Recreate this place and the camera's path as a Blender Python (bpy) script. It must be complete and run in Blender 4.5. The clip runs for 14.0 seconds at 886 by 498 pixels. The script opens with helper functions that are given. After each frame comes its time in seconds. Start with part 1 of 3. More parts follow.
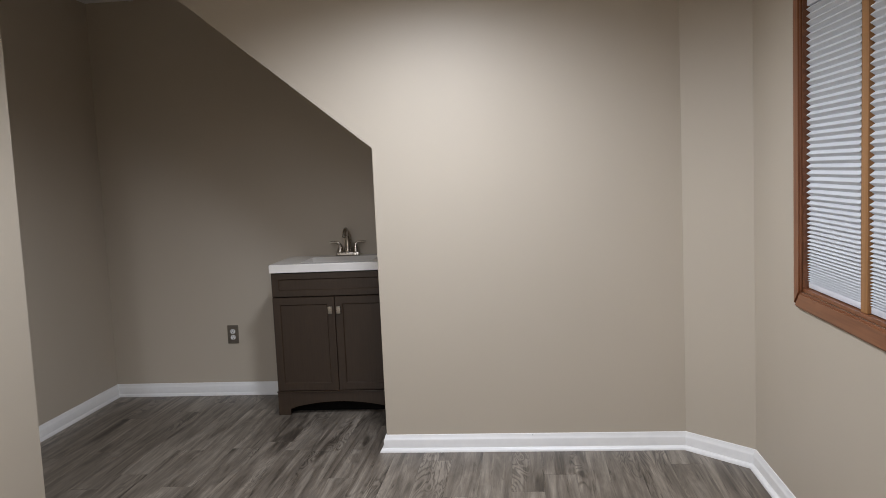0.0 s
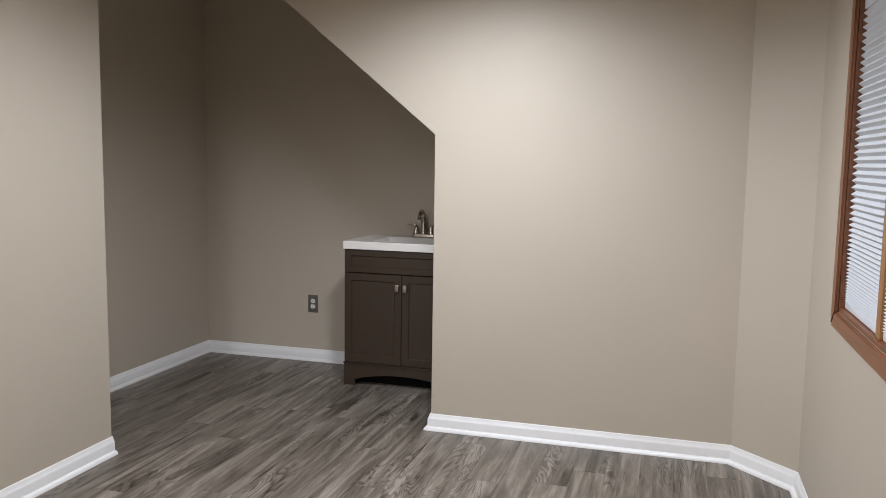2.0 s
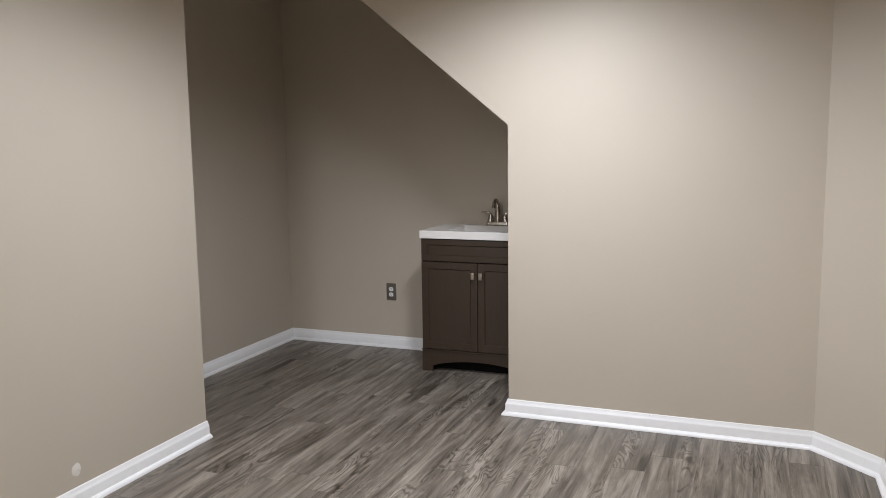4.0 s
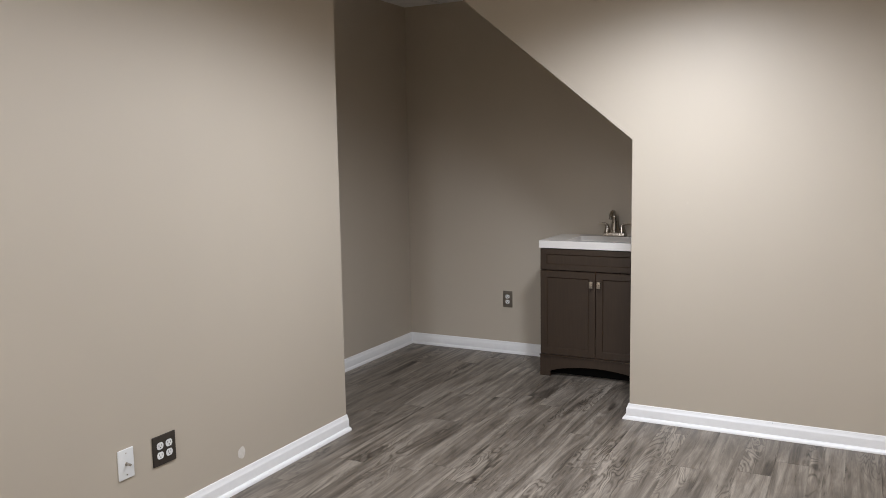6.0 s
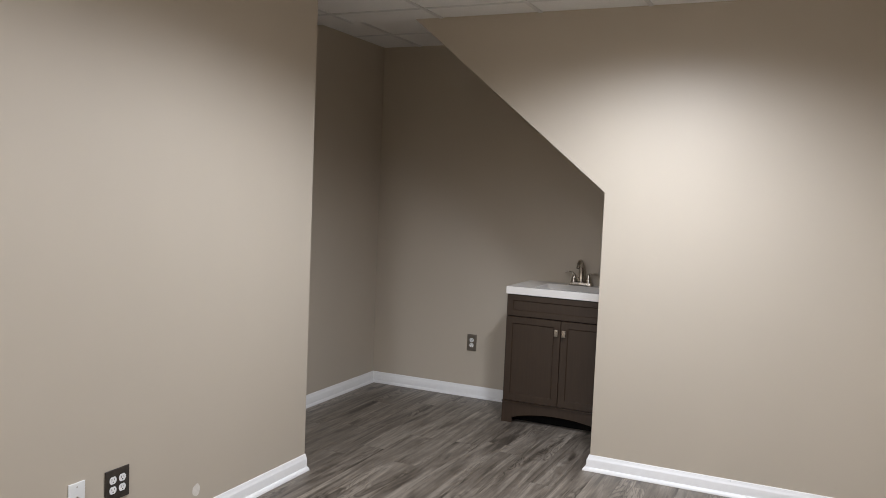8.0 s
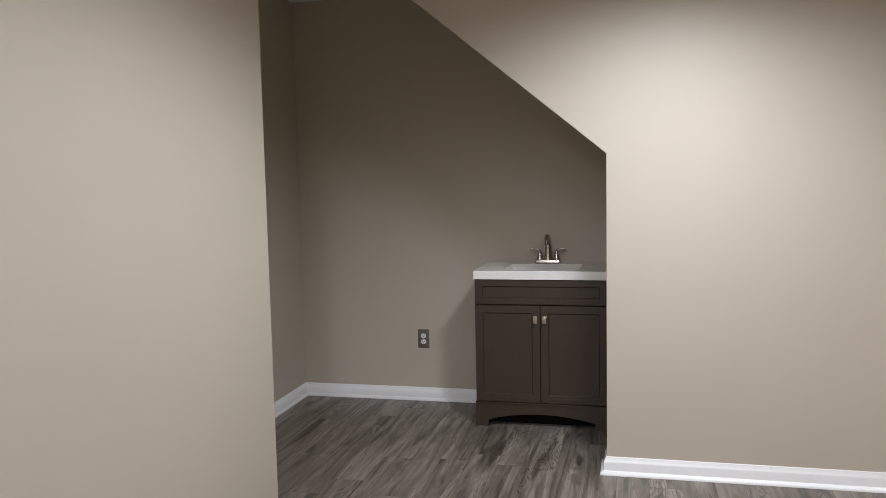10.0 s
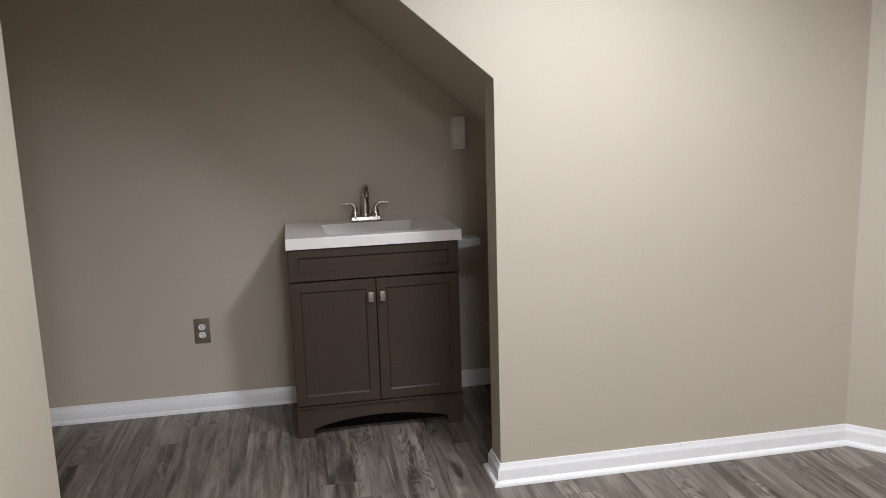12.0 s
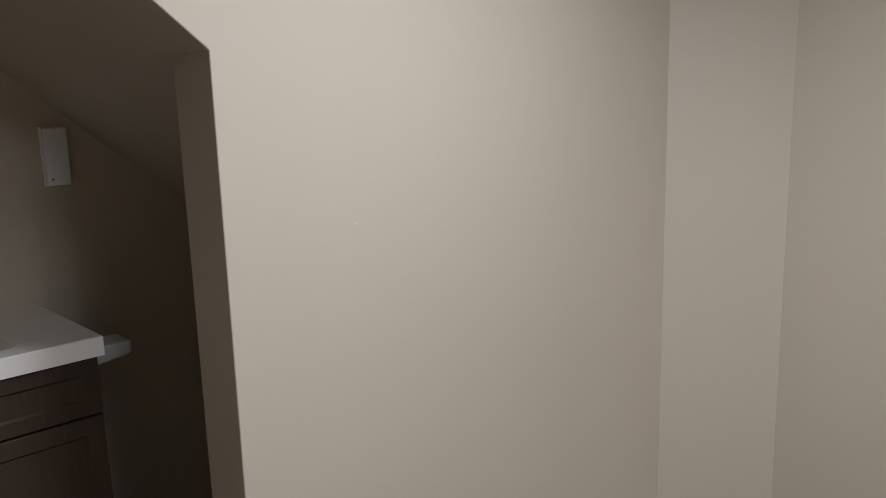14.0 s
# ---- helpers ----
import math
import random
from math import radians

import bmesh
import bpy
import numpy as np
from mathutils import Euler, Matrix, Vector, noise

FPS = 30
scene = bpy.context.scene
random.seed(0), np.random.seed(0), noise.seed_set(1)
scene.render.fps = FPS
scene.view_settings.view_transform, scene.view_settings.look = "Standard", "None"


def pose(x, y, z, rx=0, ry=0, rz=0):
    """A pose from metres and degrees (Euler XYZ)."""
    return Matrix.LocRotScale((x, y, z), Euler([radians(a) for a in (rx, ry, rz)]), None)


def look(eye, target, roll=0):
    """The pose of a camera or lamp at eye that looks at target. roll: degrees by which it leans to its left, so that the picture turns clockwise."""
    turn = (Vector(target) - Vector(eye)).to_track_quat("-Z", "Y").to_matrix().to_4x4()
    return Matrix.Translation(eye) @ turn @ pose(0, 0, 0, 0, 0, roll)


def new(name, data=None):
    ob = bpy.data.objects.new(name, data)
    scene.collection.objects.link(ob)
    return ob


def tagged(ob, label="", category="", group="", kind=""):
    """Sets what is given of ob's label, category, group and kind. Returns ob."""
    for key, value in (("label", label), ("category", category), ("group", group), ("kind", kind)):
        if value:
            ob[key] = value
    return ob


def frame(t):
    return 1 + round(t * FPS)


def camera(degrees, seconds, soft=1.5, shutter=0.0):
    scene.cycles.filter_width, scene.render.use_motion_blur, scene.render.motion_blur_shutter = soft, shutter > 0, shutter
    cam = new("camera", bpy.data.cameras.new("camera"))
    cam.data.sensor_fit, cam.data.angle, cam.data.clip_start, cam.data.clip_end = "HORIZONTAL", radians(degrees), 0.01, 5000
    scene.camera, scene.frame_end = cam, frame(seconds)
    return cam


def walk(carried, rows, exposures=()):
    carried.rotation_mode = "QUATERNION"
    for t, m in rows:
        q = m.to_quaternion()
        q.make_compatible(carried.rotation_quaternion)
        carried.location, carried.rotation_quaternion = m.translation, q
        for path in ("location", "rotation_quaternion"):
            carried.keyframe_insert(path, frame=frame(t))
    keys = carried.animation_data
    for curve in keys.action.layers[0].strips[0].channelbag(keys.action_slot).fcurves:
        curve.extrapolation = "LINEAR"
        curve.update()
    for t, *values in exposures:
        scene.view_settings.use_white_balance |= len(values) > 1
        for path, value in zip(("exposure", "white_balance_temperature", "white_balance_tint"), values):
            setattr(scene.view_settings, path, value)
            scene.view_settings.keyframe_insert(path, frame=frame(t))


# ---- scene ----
cam = camera(57.7, 14.0, soft=0.9)
PATH = [
    (0, (0.743, -3.958, 1.412), (0.538, -1.978, 1.221), -2.6),
    (0.5, (0.889, -3.953, 1.386), (0.73, -1.967, 1.212), -2.3),
    (1, (1.065, -3.852, 1.381), (0.898, -1.867, 1.205), -0.5),
    (1.2, (1.089, -3.87, 1.387), (0.76, -1.905, 1.213), -0.2),
    (1.5, (1.126, -3.928, 1.418), (0.627, -2.0, 1.228), -0.4),
    (2, (1.181, -3.953, 1.42), (0.635, -2.042, 1.198), 0.9),
    (2.5, (1.153, -3.957, 1.393), (0.602, -2.059, 1.084), 5.5),
    (3, (1.146, -3.961, 1.383), (0.66, -2.048, 1.057), 8.0),
    (3.5, (1.182, -3.997, 1.417), (0.77, -2.057, 1.155), 7.0),
    (3.8, (1.186, -4.013, 1.445), (0.633, -2.109, 1.182), 1.6),
    (4, (1.203, -4.026, 1.457), (0.483, -2.179, 1.195), -0.8),
    (4.2, (1.172, -4.047, 1.467), (0.371, -2.232, 1.213), -1.5),
    (6.3, (1.098, -4.352, 1.484), (0.178, -2.591, 1.255), -0.9),
    (6.5, (1.093, -4.353, 1.496), (0.177, -2.589, 1.273), -0.7),
    (7, (1.084, -4.361, 1.536), (0.206, -2.576, 1.329), 0.0),
    (7.5, (1.084, -4.361, 1.525), (0.235, -2.557, 1.372), 1.4),
    (7.7, (1.081, -4.373, 1.516), (0.234, -2.566, 1.38), 2.1),
    (9.8, (0.271, -3.908, 1.465), (-0.307, -2.002, 1.292), -1.4),
    (10, (0.123, -3.866, 1.45), (-0.337, -1.928, 1.271), -1.2),
    (10.5, (-0.159, -3.728, 1.441), (-0.389, -1.753, 1.226), -1.1),
    (11, (-0.359, -3.458, 1.44), (-0.512, -1.482, 1.17), -2.9),
    (11.5, (-0.569, -3.165, 1.452), (-0.538, -1.195, 1.107), -2.8),
    (12, (-0.724, -2.827, 1.471), (-0.366, -0.893, 1.109), -1.8),
    (12.5, (-0.741, -2.419, 1.435), (-0.331, -0.495, 1.077), -2.1),
    (13, (-0.778, -2.005, 1.448), (-0.065, -0.177, 1.061), -0.4),
    (13.2, (-0.785, -1.856, 1.456), (0.131, -0.122, 1.061), -0.3),
    (13.5, (-0.749, -1.608, 1.494), (0.388, -0.024, 1.051), -0.6),
    (13.8, (-0.724, -1.428, 1.466), (0.543, 0.065, 1.057), -1.3),
    (14, (-0.702, -1.286, 1.464), (0.662, 0.125, 1.079), -1.6),
]
EXPOSURE = [(0, 0.66), (1, 0.78), (1.5, 0.77), (2.5, 0.98), (4, 0.96), (7.5, 0.98), (10.5, 0.9), (11, 1.0), (11.5, 1.16), (12, 1.0), (12.5, 0.88), (13, 0.86), (13.5, 0.68), (14, 0.44)]
walk(cam, [(t, look(eye, target, roll)) for t, eye, target, roll in PATH], EXPOSURE)

# ---- world and light ----
world = bpy.data.worlds.new("night")
scene.world = world
world.use_nodes = True
world.node_tree.nodes["Background"].inputs[0].default_value = (0.02, 0.025, 0.04, 1)
world.node_tree.nodes["Background"].inputs[1].default_value = 0.3
CEIL, CEIL_BACK = 2.535, 2.595
# place, power and beam (degrees, softness) of each ceiling lamp
# the last three are assumed, out of view, added to brighten the alcove
LAMPS = [(0.30, -0.97, 112, 162, 0.78), (-0.30, -1.85, 34, 156, 0.6), (-0.45, -3.9, 42, 172, 0.3), (0.9, -3.9, 18, 172, 0.3), (-0.2, -5.4, 108, 172, 0.3)]
LAMP_COLOUR = (0.893, 0.957, 1.088)


def downlamp(x, y, watts, beam, blend):
    data = bpy.data.lights.new("downlight_lamp", "SPOT")
    data.energy, data.color, data.shadow_soft_size = watts, LAMP_COLOUR, 0.15
    data.spot_size, data.spot_blend = radians(beam), blend
    new("downlight_lamp", data).matrix_basis = pose(x, y, CEIL - 0.03)


for lamp in LAMPS:
    downlamp(*lamp)


# ---- materials ----
def material(name, rough=0.5, metal=0.0, colour=(0.5, 0.5, 0.5)):
    m = bpy.data.materials.new(name)
    m.use_nodes = True
    b = m.node_tree.nodes["Principled BSDF"]
    b.inputs["Base Color"].default_value = (*colour, 1)
    b.inputs["Roughness"].default_value = rough
    b.inputs["Metallic"].default_value = metal
    return m, m.node_tree, b


def node(tree, kind, **inputs):
    n = tree.nodes.new(kind)
    for key, value in inputs.items():
        n.inputs[key.replace("_", " ")].default_value = value
    return n


def mapped(tree, scale, source="Object"):
    tc = tree.nodes.new("ShaderNodeTexCoord")
    mp = tree.nodes.new("ShaderNodeMapping")
    mp.inputs["Scale"].default_value = scale
    tree.links.new(tc.outputs[source], mp.inputs["Vector"])
    return mp


def ramp(tree, source, stops):
    r = tree.nodes.new("ShaderNodeValToRGB")
    while len(r.color_ramp.elements) < len(stops):
        r.color_ramp.elements.new(0.5)
    for e, (pos, c) in zip(r.color_ramp.elements, stops):
        e.position, e.color = pos, (*c, 1)
    tree.links.new(source, r.inputs["Fac"])
    return r


def maths(tree, op, a, b=None, c=None):
    n = tree.nodes.new("ShaderNodeMath")
    n.operation = op
    for i, v in enumerate((a, b, c)):
        if v is None:
            continue
        if isinstance(v, (int, float)):
            n.inputs[i].default_value = v
        else:
            tree.links.new(v, n.inputs[i])
    return n.outputs[0]


def bump(tree, b, height, strength, distance):
    n = node(tree, "ShaderNodeBump", Strength=strength, Distance=distance)
    tree.links.new(height, n.inputs["Height"])
    tree.links.new(n.outputs["Normal"], b.inputs["Normal"])


def grained(name, dark, light, scale, rough, metal=0.0, detail=4.0, bump_strength=0.1, distance=0.001, spread=(0.3, 0.7), rough_spread=0.08):
    """A surface of two near colours, mottled by noise of the given scale, with fine relief."""
    m, tree, b = material(name, rough, metal)
    mp = mapped(tree, scale)
    n = node(tree, "ShaderNodeTexNoise", Scale=1.0, Detail=detail, Roughness=0.6)
    tree.links.new(mp.outputs[0], n.inputs["Vector"])
    r = ramp(tree, n.outputs["Fac"], [(spread[0], dark), (spread[1], light)])
    tree.links.new(r.outputs[0], b.inputs["Base Color"])
    tree.links.new(maths(tree, "MULTIPLY_ADD", n.outputs["Fac"], rough_spread, rough - rough_spread / 2), b.inputs["Roughness"])
    bump(tree, b, n.outputs["Fac"], bump_strength, distance)
    return m


def wall_paint():
    m, tree, b = material("greige_wall_paint", 0.55)
    big = node(tree, "ShaderNodeTexNoise", Scale=1.0, Detail=3.0)
    tree.links.new(mapped(tree, (1.3, 1.3, 0.9)).outputs[0], big.inputs["Vector"])
    r = ramp(tree, big.outputs["Fac"], [(0.3, (0.484, 0.418, 0.330)), (0.7, (0.510, 0.440, 0.348))])
    tree.links.new(r.outputs[0], b.inputs["Base Color"])
    fine = node(tree, "ShaderNodeTexNoise", Scale=1.0, Detail=3.0, Roughness=0.65)
    tree.links.new(mapped(tree, (160, 160, 160)).outputs[0], fine.inputs["Vector"])
    tree.links.new(maths(tree, "MULTIPLY_ADD", fine.outputs["Fac"], 0.15, 0.47), b.inputs["Roughness"])
    bump(tree, b, fine.outputs["Fac"], 0.12, 0.0012)
    return m


def plank_wood():
    """Grey-brown printed oak: long streaks, fine fibre and closed growth rings, another cut on every plank."""
    m, tree, b = material("grey_oak_plank", 0.42)
    tc = tree.nodes.new("ShaderNodeTexCoord")
    info = tree.nodes.new("ShaderNodeObjectInfo")
    shift = tree.nodes.new("ShaderNodeCombineXYZ")
    for i, k in enumerate((37.0, 91.0, 53.0)):
        tree.links.new(maths(tree, "MULTIPLY", info.outputs["Random"], k), shift.inputs[i])
    add = tree.nodes.new("ShaderNodeVectorMath")
    tree.links.new(tc.outputs["Object"], add.inputs[0])
    tree.links.new(shift.outputs[0], add.inputs[1])

    def layer(scale, detail=3.0, rough=0.55, distortion=0.0):
        mp = tree.nodes.new("ShaderNodeMapping")
        mp.inputs["Scale"].default_value = scale
        tree.links.new(add.outputs[0], mp.inputs["Vector"])
        n = node(tree, "ShaderNodeTexNoise", Scale=1.0, Detail=detail, Roughness=rough, Distortion=distortion)
        tree.links.new(mp.outputs[0], n.inputs["Vector"])
        return n.outputs["Fac"]

    crack = layer((70, 3.4, 1), 4.0, 0.62, 1.0)
    streak = layer((16, 1.0, 1), 7.0, 0.7, 1.1)
    band = layer((11, 1.0, 1), 2.0, 0.5, 0.6)
    blotch = layer((9, 2.2, 1), 4.0, 0.62, 0.8)
    fibre = layer((150, 4, 1), 4.0, 0.65, 0.4)
    figure = layer((8.0, 1.6, 1), 2.5, 0.5, 0.8)
    where = layer((6.5, 1.1, 1), 1.0, 0.4)
    rings = maths(tree, "SINE", maths(tree, "MULTIPLY", figure, 120.0))
    rings = maths(tree, "MULTIPLY_ADD", rings, 0.5, 0.5)
    rings = maths(tree, "POWER", rings, 2.6)
    mask = tree.nodes.new("ShaderNodeMapRange")
    mask.interpolation_type = "SMOOTHSTEP"
    mask.inputs["From Min"].default_value, mask.inputs["From Max"].default_value = 0.50, 0.64
    tree.links.new(where, mask.inputs["Value"])
    ringed = maths(tree, "MULTIPLY", rings, mask.outputs[0])
    tone = maths(tree, "MULTIPLY_ADD", blotch, 0.62, maths(tree, "MULTIPLY_ADD", streak, 1.35, -0.47))
    tone = maths(tree, "MULTIPLY_ADD", fibre, 0.40, maths(tree, "SUBTRACT", tone, 0.13))
    dark = tree.nodes.new("ShaderNodeMapRange")
    dark.interpolation_type = "SMOOTHSTEP"
    dark.inputs["From Min"].default_value, dark.inputs["From Max"].default_value = 0.56, 0.68
    tree.links.new(band, dark.inputs["Value"])
    tone = maths(tree, "MULTIPLY_ADD", dark.outputs[0], -0.26, tone)
    tone = maths(tree, "MULTIPLY_ADD", ringed, -0.28, tone)
    tone = maths(tree, "MULTIPLY_ADD", mask.outputs[0], 0.10, tone)
    tone = maths(tree, "ADD", tone, maths(tree, "MULTIPLY_ADD", info.outputs["Random"], 0.08, -0.04))
    thin = tree.nodes.new("ShaderNodeMapRange")
    thin.inputs["From Min"].default_value, thin.inputs["From Max"].default_value = 0.60, 0.72
    tree.links.new(crack, thin.inputs["Value"])
    tone = maths(tree, "MULTIPLY_ADD", thin.outputs[0], -0.30, tone)
    r = ramp(tree, tone, [(0.05, (0.022, 0.0160, 0.0112)), (0.34, (0.081, 0.0645, 0.0488)), (0.58, (0.168, 0.140, 0.110)), (0.92, (0.345, 0.298, 0.242))])
    tree.links.new(r.outputs[0], b.inputs["Base Color"])
    tree.links.new(maths(tree, "MULTIPLY_ADD", fibre, 0.16, 0.36), b.inputs["Roughness"])
    bump(tree, b, maths(tree, "ADD", fibre, maths(tree, "MULTIPLY", ringed, -0.4)), 0.22, 0.0008)
    return m


M_WALL = wall_paint()
M_PLANK = plank_wood()
M_TRIM = grained("white_semigloss_trim", (0.82, 0.80, 0.775), (0.85, 0.83, 0.805), (30, 30, 30), 0.32, bump_strength=0.05)
M_SUB = grained("dark_underlay", (0.02, 0.018, 0.016), (0.035, 0.03, 0.028), (20, 20, 20), 0.8)
M_TILE = grained("mineral_ceiling_tile", (0.80, 0.785, 0.76), (0.90, 0.885, 0.86), (140, 140, 140), 0.9, bump_strength=0.5, distance=0.002)
M_BAR = grained("white_grid_bar", (0.66, 0.65, 0.63), (0.72, 0.71, 0.69), (20, 20, 20), 0.4)
M_CAB = grained("espresso_wood_lacquer", (0.0362, 0.0222, 0.0134), (0.0485, 0.0300, 0.0183), (90, 90, 4), 0.36, detail=6.0, bump_strength=0.08)
# near-black in place of the shade in the cabinet's gaps and toe hollow
M_GAP_SHADE = grained("cabinet_gap_shade_black", (0.004, 0.0035, 0.003), (0.007, 0.006, 0.005), (30, 30, 30), 0.7)
M_GAP_SHADE.node_tree.nodes["Principled BSDF"].inputs["Specular IOR Level"].default_value = 0.08
M_TOP = grained("white_cultured_marble", (0.86, 0.81, 0.745), (0.90, 0.85, 0.785), (6, 6, 6), 0.16, bump_strength=0.02)
M_NICKEL = grained("brushed_nickel", (0.46, 0.41, 0.345), (0.52, 0.465, 0.395), (90, 90, 90), 0.28, metal=1.0, bump_strength=0.01)
M_CASING = grained("red_brown_stained_oak", (0.150, 0.052, 0.020), (0.270, 0.105, 0.044), (45, 45, 45), 0.38, detail=5.0, bump_strength=0.12)
M_CASING_V = grained("red_brown_stained_oak_upright", (0.150, 0.052, 0.020), (0.270, 0.105, 0.044), (70, 70, 3), 0.38, detail=5.0, bump_strength=0.12)
M_CASING_H = grained("red_brown_stained_oak_level", (0.150, 0.052, 0.020), (0.270, 0.105, 0.044), (70, 3, 70), 0.38, detail=5.0, bump_strength=0.12)
M_MULLION = grained("honey_oak_mullion", (0.31, 0.140, 0.045), (0.42, 0.205, 0.075), (70, 70, 3), 0.4, detail=5.0, bump_strength=0.1)
M_SHADE = grained("white_pleated_fabric", (0.63, 0.635, 0.65), (0.69, 0.695, 0.705), (300, 300, 300), 0.85, bump_strength=0.2, distance=0.0005)
M_RAIL = grained("white_shade_rail", (0.66, 0.67, 0.70), (0.72, 0.73, 0.76), (12, 12, 12), 0.4, bump_strength=0.03)
M_PLASTIC = grained("white_plastic", (0.74, 0.73, 0.70), (0.80, 0.79, 0.76), (12, 12, 12), 0.35, bump_strength=0.03)
M_PLATE = grained("satin_nickel_plate", (0.21, 0.180, 0.14), (0.27, 0.235, 0.19), (20, 20, 160), 0.38, metal=0.7, bump_strength=0.05)
M_BRONZE = grained("oiled_bronze_plate", (0.050, 0.042, 0.034), (0.075, 0.062, 0.05), (40, 40, 40), 0.4, metal=0.5, bump_strength=0.06)
M_SLOT = grained("dark_slot", (0.012, 0.011, 0.010), (0.02, 0.018, 0.016), (40, 40, 40), 0.6)
M_PATCH = grained("pale_filler_patch", (0.66, 0.61, 0.54), (0.74, 0.69, 0.62), (60, 60, 60), 0.6, bump_strength=0.3)
M_GREYPLASTIC = grained("pale_grey_plastic", (0.50, 0.50, 0.49), (0.58, 0.58, 0.56), (15, 15, 15), 0.4, bump_strength=0.03)

M_GLASS, _, _b = material("window_glass", 0.0, 0.0, (0.95, 0.97, 0.97))
_b.inputs["Transmission Weight"].default_value = 1.0
_b.inputs["IOR"].default_value = 1.45
M_LENS, _, _b = material("lamp_lens", 0.4, 0.0, (0.9, 0.9, 0.9))
_b.inputs["Emission Color"].default_value = (*LAMP_COLOUR, 1)
_b.inputs["Emission Strength"].default_value = 6.0


# ---- mesh helpers ----
def box(bm, x0, x1, y0, y1, z0, z1, bevel=0.0, segments=2):
    m = Matrix.Translation(((x0 + x1) / 2, (y0 + y1) / 2, (z0 + z1) / 2)) @ Matrix.Diagonal((x1 - x0, y1 - y0, z1 - z0, 1))
    verts = bmesh.ops.create_cube(bm, size=1.0, matrix=m)["verts"]
    if bevel:
        edges = list({e for v in verts for e in v.link_edges})
        bmesh.ops.bevel(bm, geom=edges, offset=bevel, segments=segments, profile=0.6, affect="EDGES")
    return bm


def boxed(*args, **kw):
    return box(bmesh.new(), *args, **kw)


def prism(bm, outline, way):
    """A prism over the outline (points in order), pushed along the vector way."""
    low = [bm.verts.new(p) for p in outline]
    high = [bm.verts.new(Vector(p) + Vector(way)) for p in outline]
    faces = [bm.faces.new(low), bm.faces.new(high[::-1])]
    for i in range(len(low)):
        j = (i + 1) % len(low)
        faces.append(bm.faces.new((low[i], high[i], high[j], low[j])))
    bmesh.ops.recalc_face_normals(bm, faces=faces)
    return bm


def disc(bm, centre, axis, radius, depth, segments=32, top=None):
    """A round block that starts at centre and goes depth along axis."""
    turn = Vector(axis).to_track_quat("Z", "Y").to_matrix().to_4x4()
    m = Matrix.Translation(Vector(centre)) @ turn @ Matrix.Translation((0, 0, depth / 2))
    bmesh.ops.create_cone(bm, cap_ends=True, segments=segments, radius1=radius, radius2=radius if top is None else top, depth=depth, matrix=m)
    return bm


def tube(bm, points, radii, segments=20, squash=1.0):
    """A round tube along the points, with a radius at each; capped ends."""
    pts = [Vector(p) for p in points]
    rings = []
    side = None
    for i, p in enumerate(pts):
        way = (pts[min(i + 1, len(pts) - 1)] - pts[max(i - 1, 0)]).normalized()
        if side is None:
            side = way.orthogonal().normalized()
        side = (side - way * side.dot(way)).normalized()
        up = way.cross(side)
        rings.append([bm.verts.new(p + radii[i] * (side * math.cos(a) + up * squash * math.sin(a))) for a in (2 * math.pi * k / segments for k in range(segments))])
    faces = []
    for a, b in zip(rings, rings[1:]):
        for k in range(segments):
            n = (k + 1) % segments
            faces.append(bm.faces.new((a[k], a[n], b[n], b[k])))
    faces += [bm.faces.new(rings[0][::-1]), bm.faces.new(rings[-1])]
    bmesh.ops.recalc_face_normals(bm, faces=faces)
    return bm


def smooth_path(points, steps=8):
    """A soft curve through the points (Catmull-Rom)."""
    p = [Vector(q) for q in points]
    p = [2 * p[0] - p[1], *p, 2 * p[-1] - p[-2]]
    out = []
    for i in range(1, len(p) - 2):
        for k in range(steps):
            t = k / steps
            out.append(0.5 * (2 * p[i] + (p[i + 1] - p[i - 1]) * t + (2 * p[i - 1] - 5 * p[i] + 4 * p[i + 1] - p[i + 2]) * t * t + (3 * p[i] - p[i - 1] - 3 * p[i + 1] + p[i + 2]) * t ** 3))
    out.append(p[-2])
    return out


def finish(name, bm, mats, smooth=False):
    me = bpy.data.meshes.new(name)
    bm.to_mesh(me)
    bm.free()
    for m in mats if isinstance(mats, (list, tuple)) else [mats]:
        me.materials.append(m)
    if smooth:
        me.polygons.foreach_set("use_smooth", [True] * len(me.polygons))
        me.set_sharp_from_angle(angle=radians(35))
    return me


def structure(name, bm, mats, label="", smooth=False):
    return tagged(new(name, finish(name, bm, mats, smooth)), label, kind="structure")


def part(name, bm, mats, parent, label="", smooth=True):
    ob = new(name, finish(name, bm, mats, smooth))
    ob.parent = parent
    return tagged(ob, label)


def thing(name, at, label, category, group="", kind=""):
    ob = new(name)
    ob.location = at
    ob.empty_display_size = 0.05
    return tagged(ob, label, category, group, kind)


# ---- plan ----
XL = -1.338            # face of the long side wall
YL = -0.825            # its end
XA, YA = -2.030, 1.112  # alcove side and back faces
XW = 1.757             # face of the window wall
XC = 1.497             # corner with the slanted piece of wall
YC = -0.268            # the slant's other end
YB = -6.0              # far end of the room behind
T = 0.135              # wall thickness
SLOPE, ZA = 0.828, 1.543

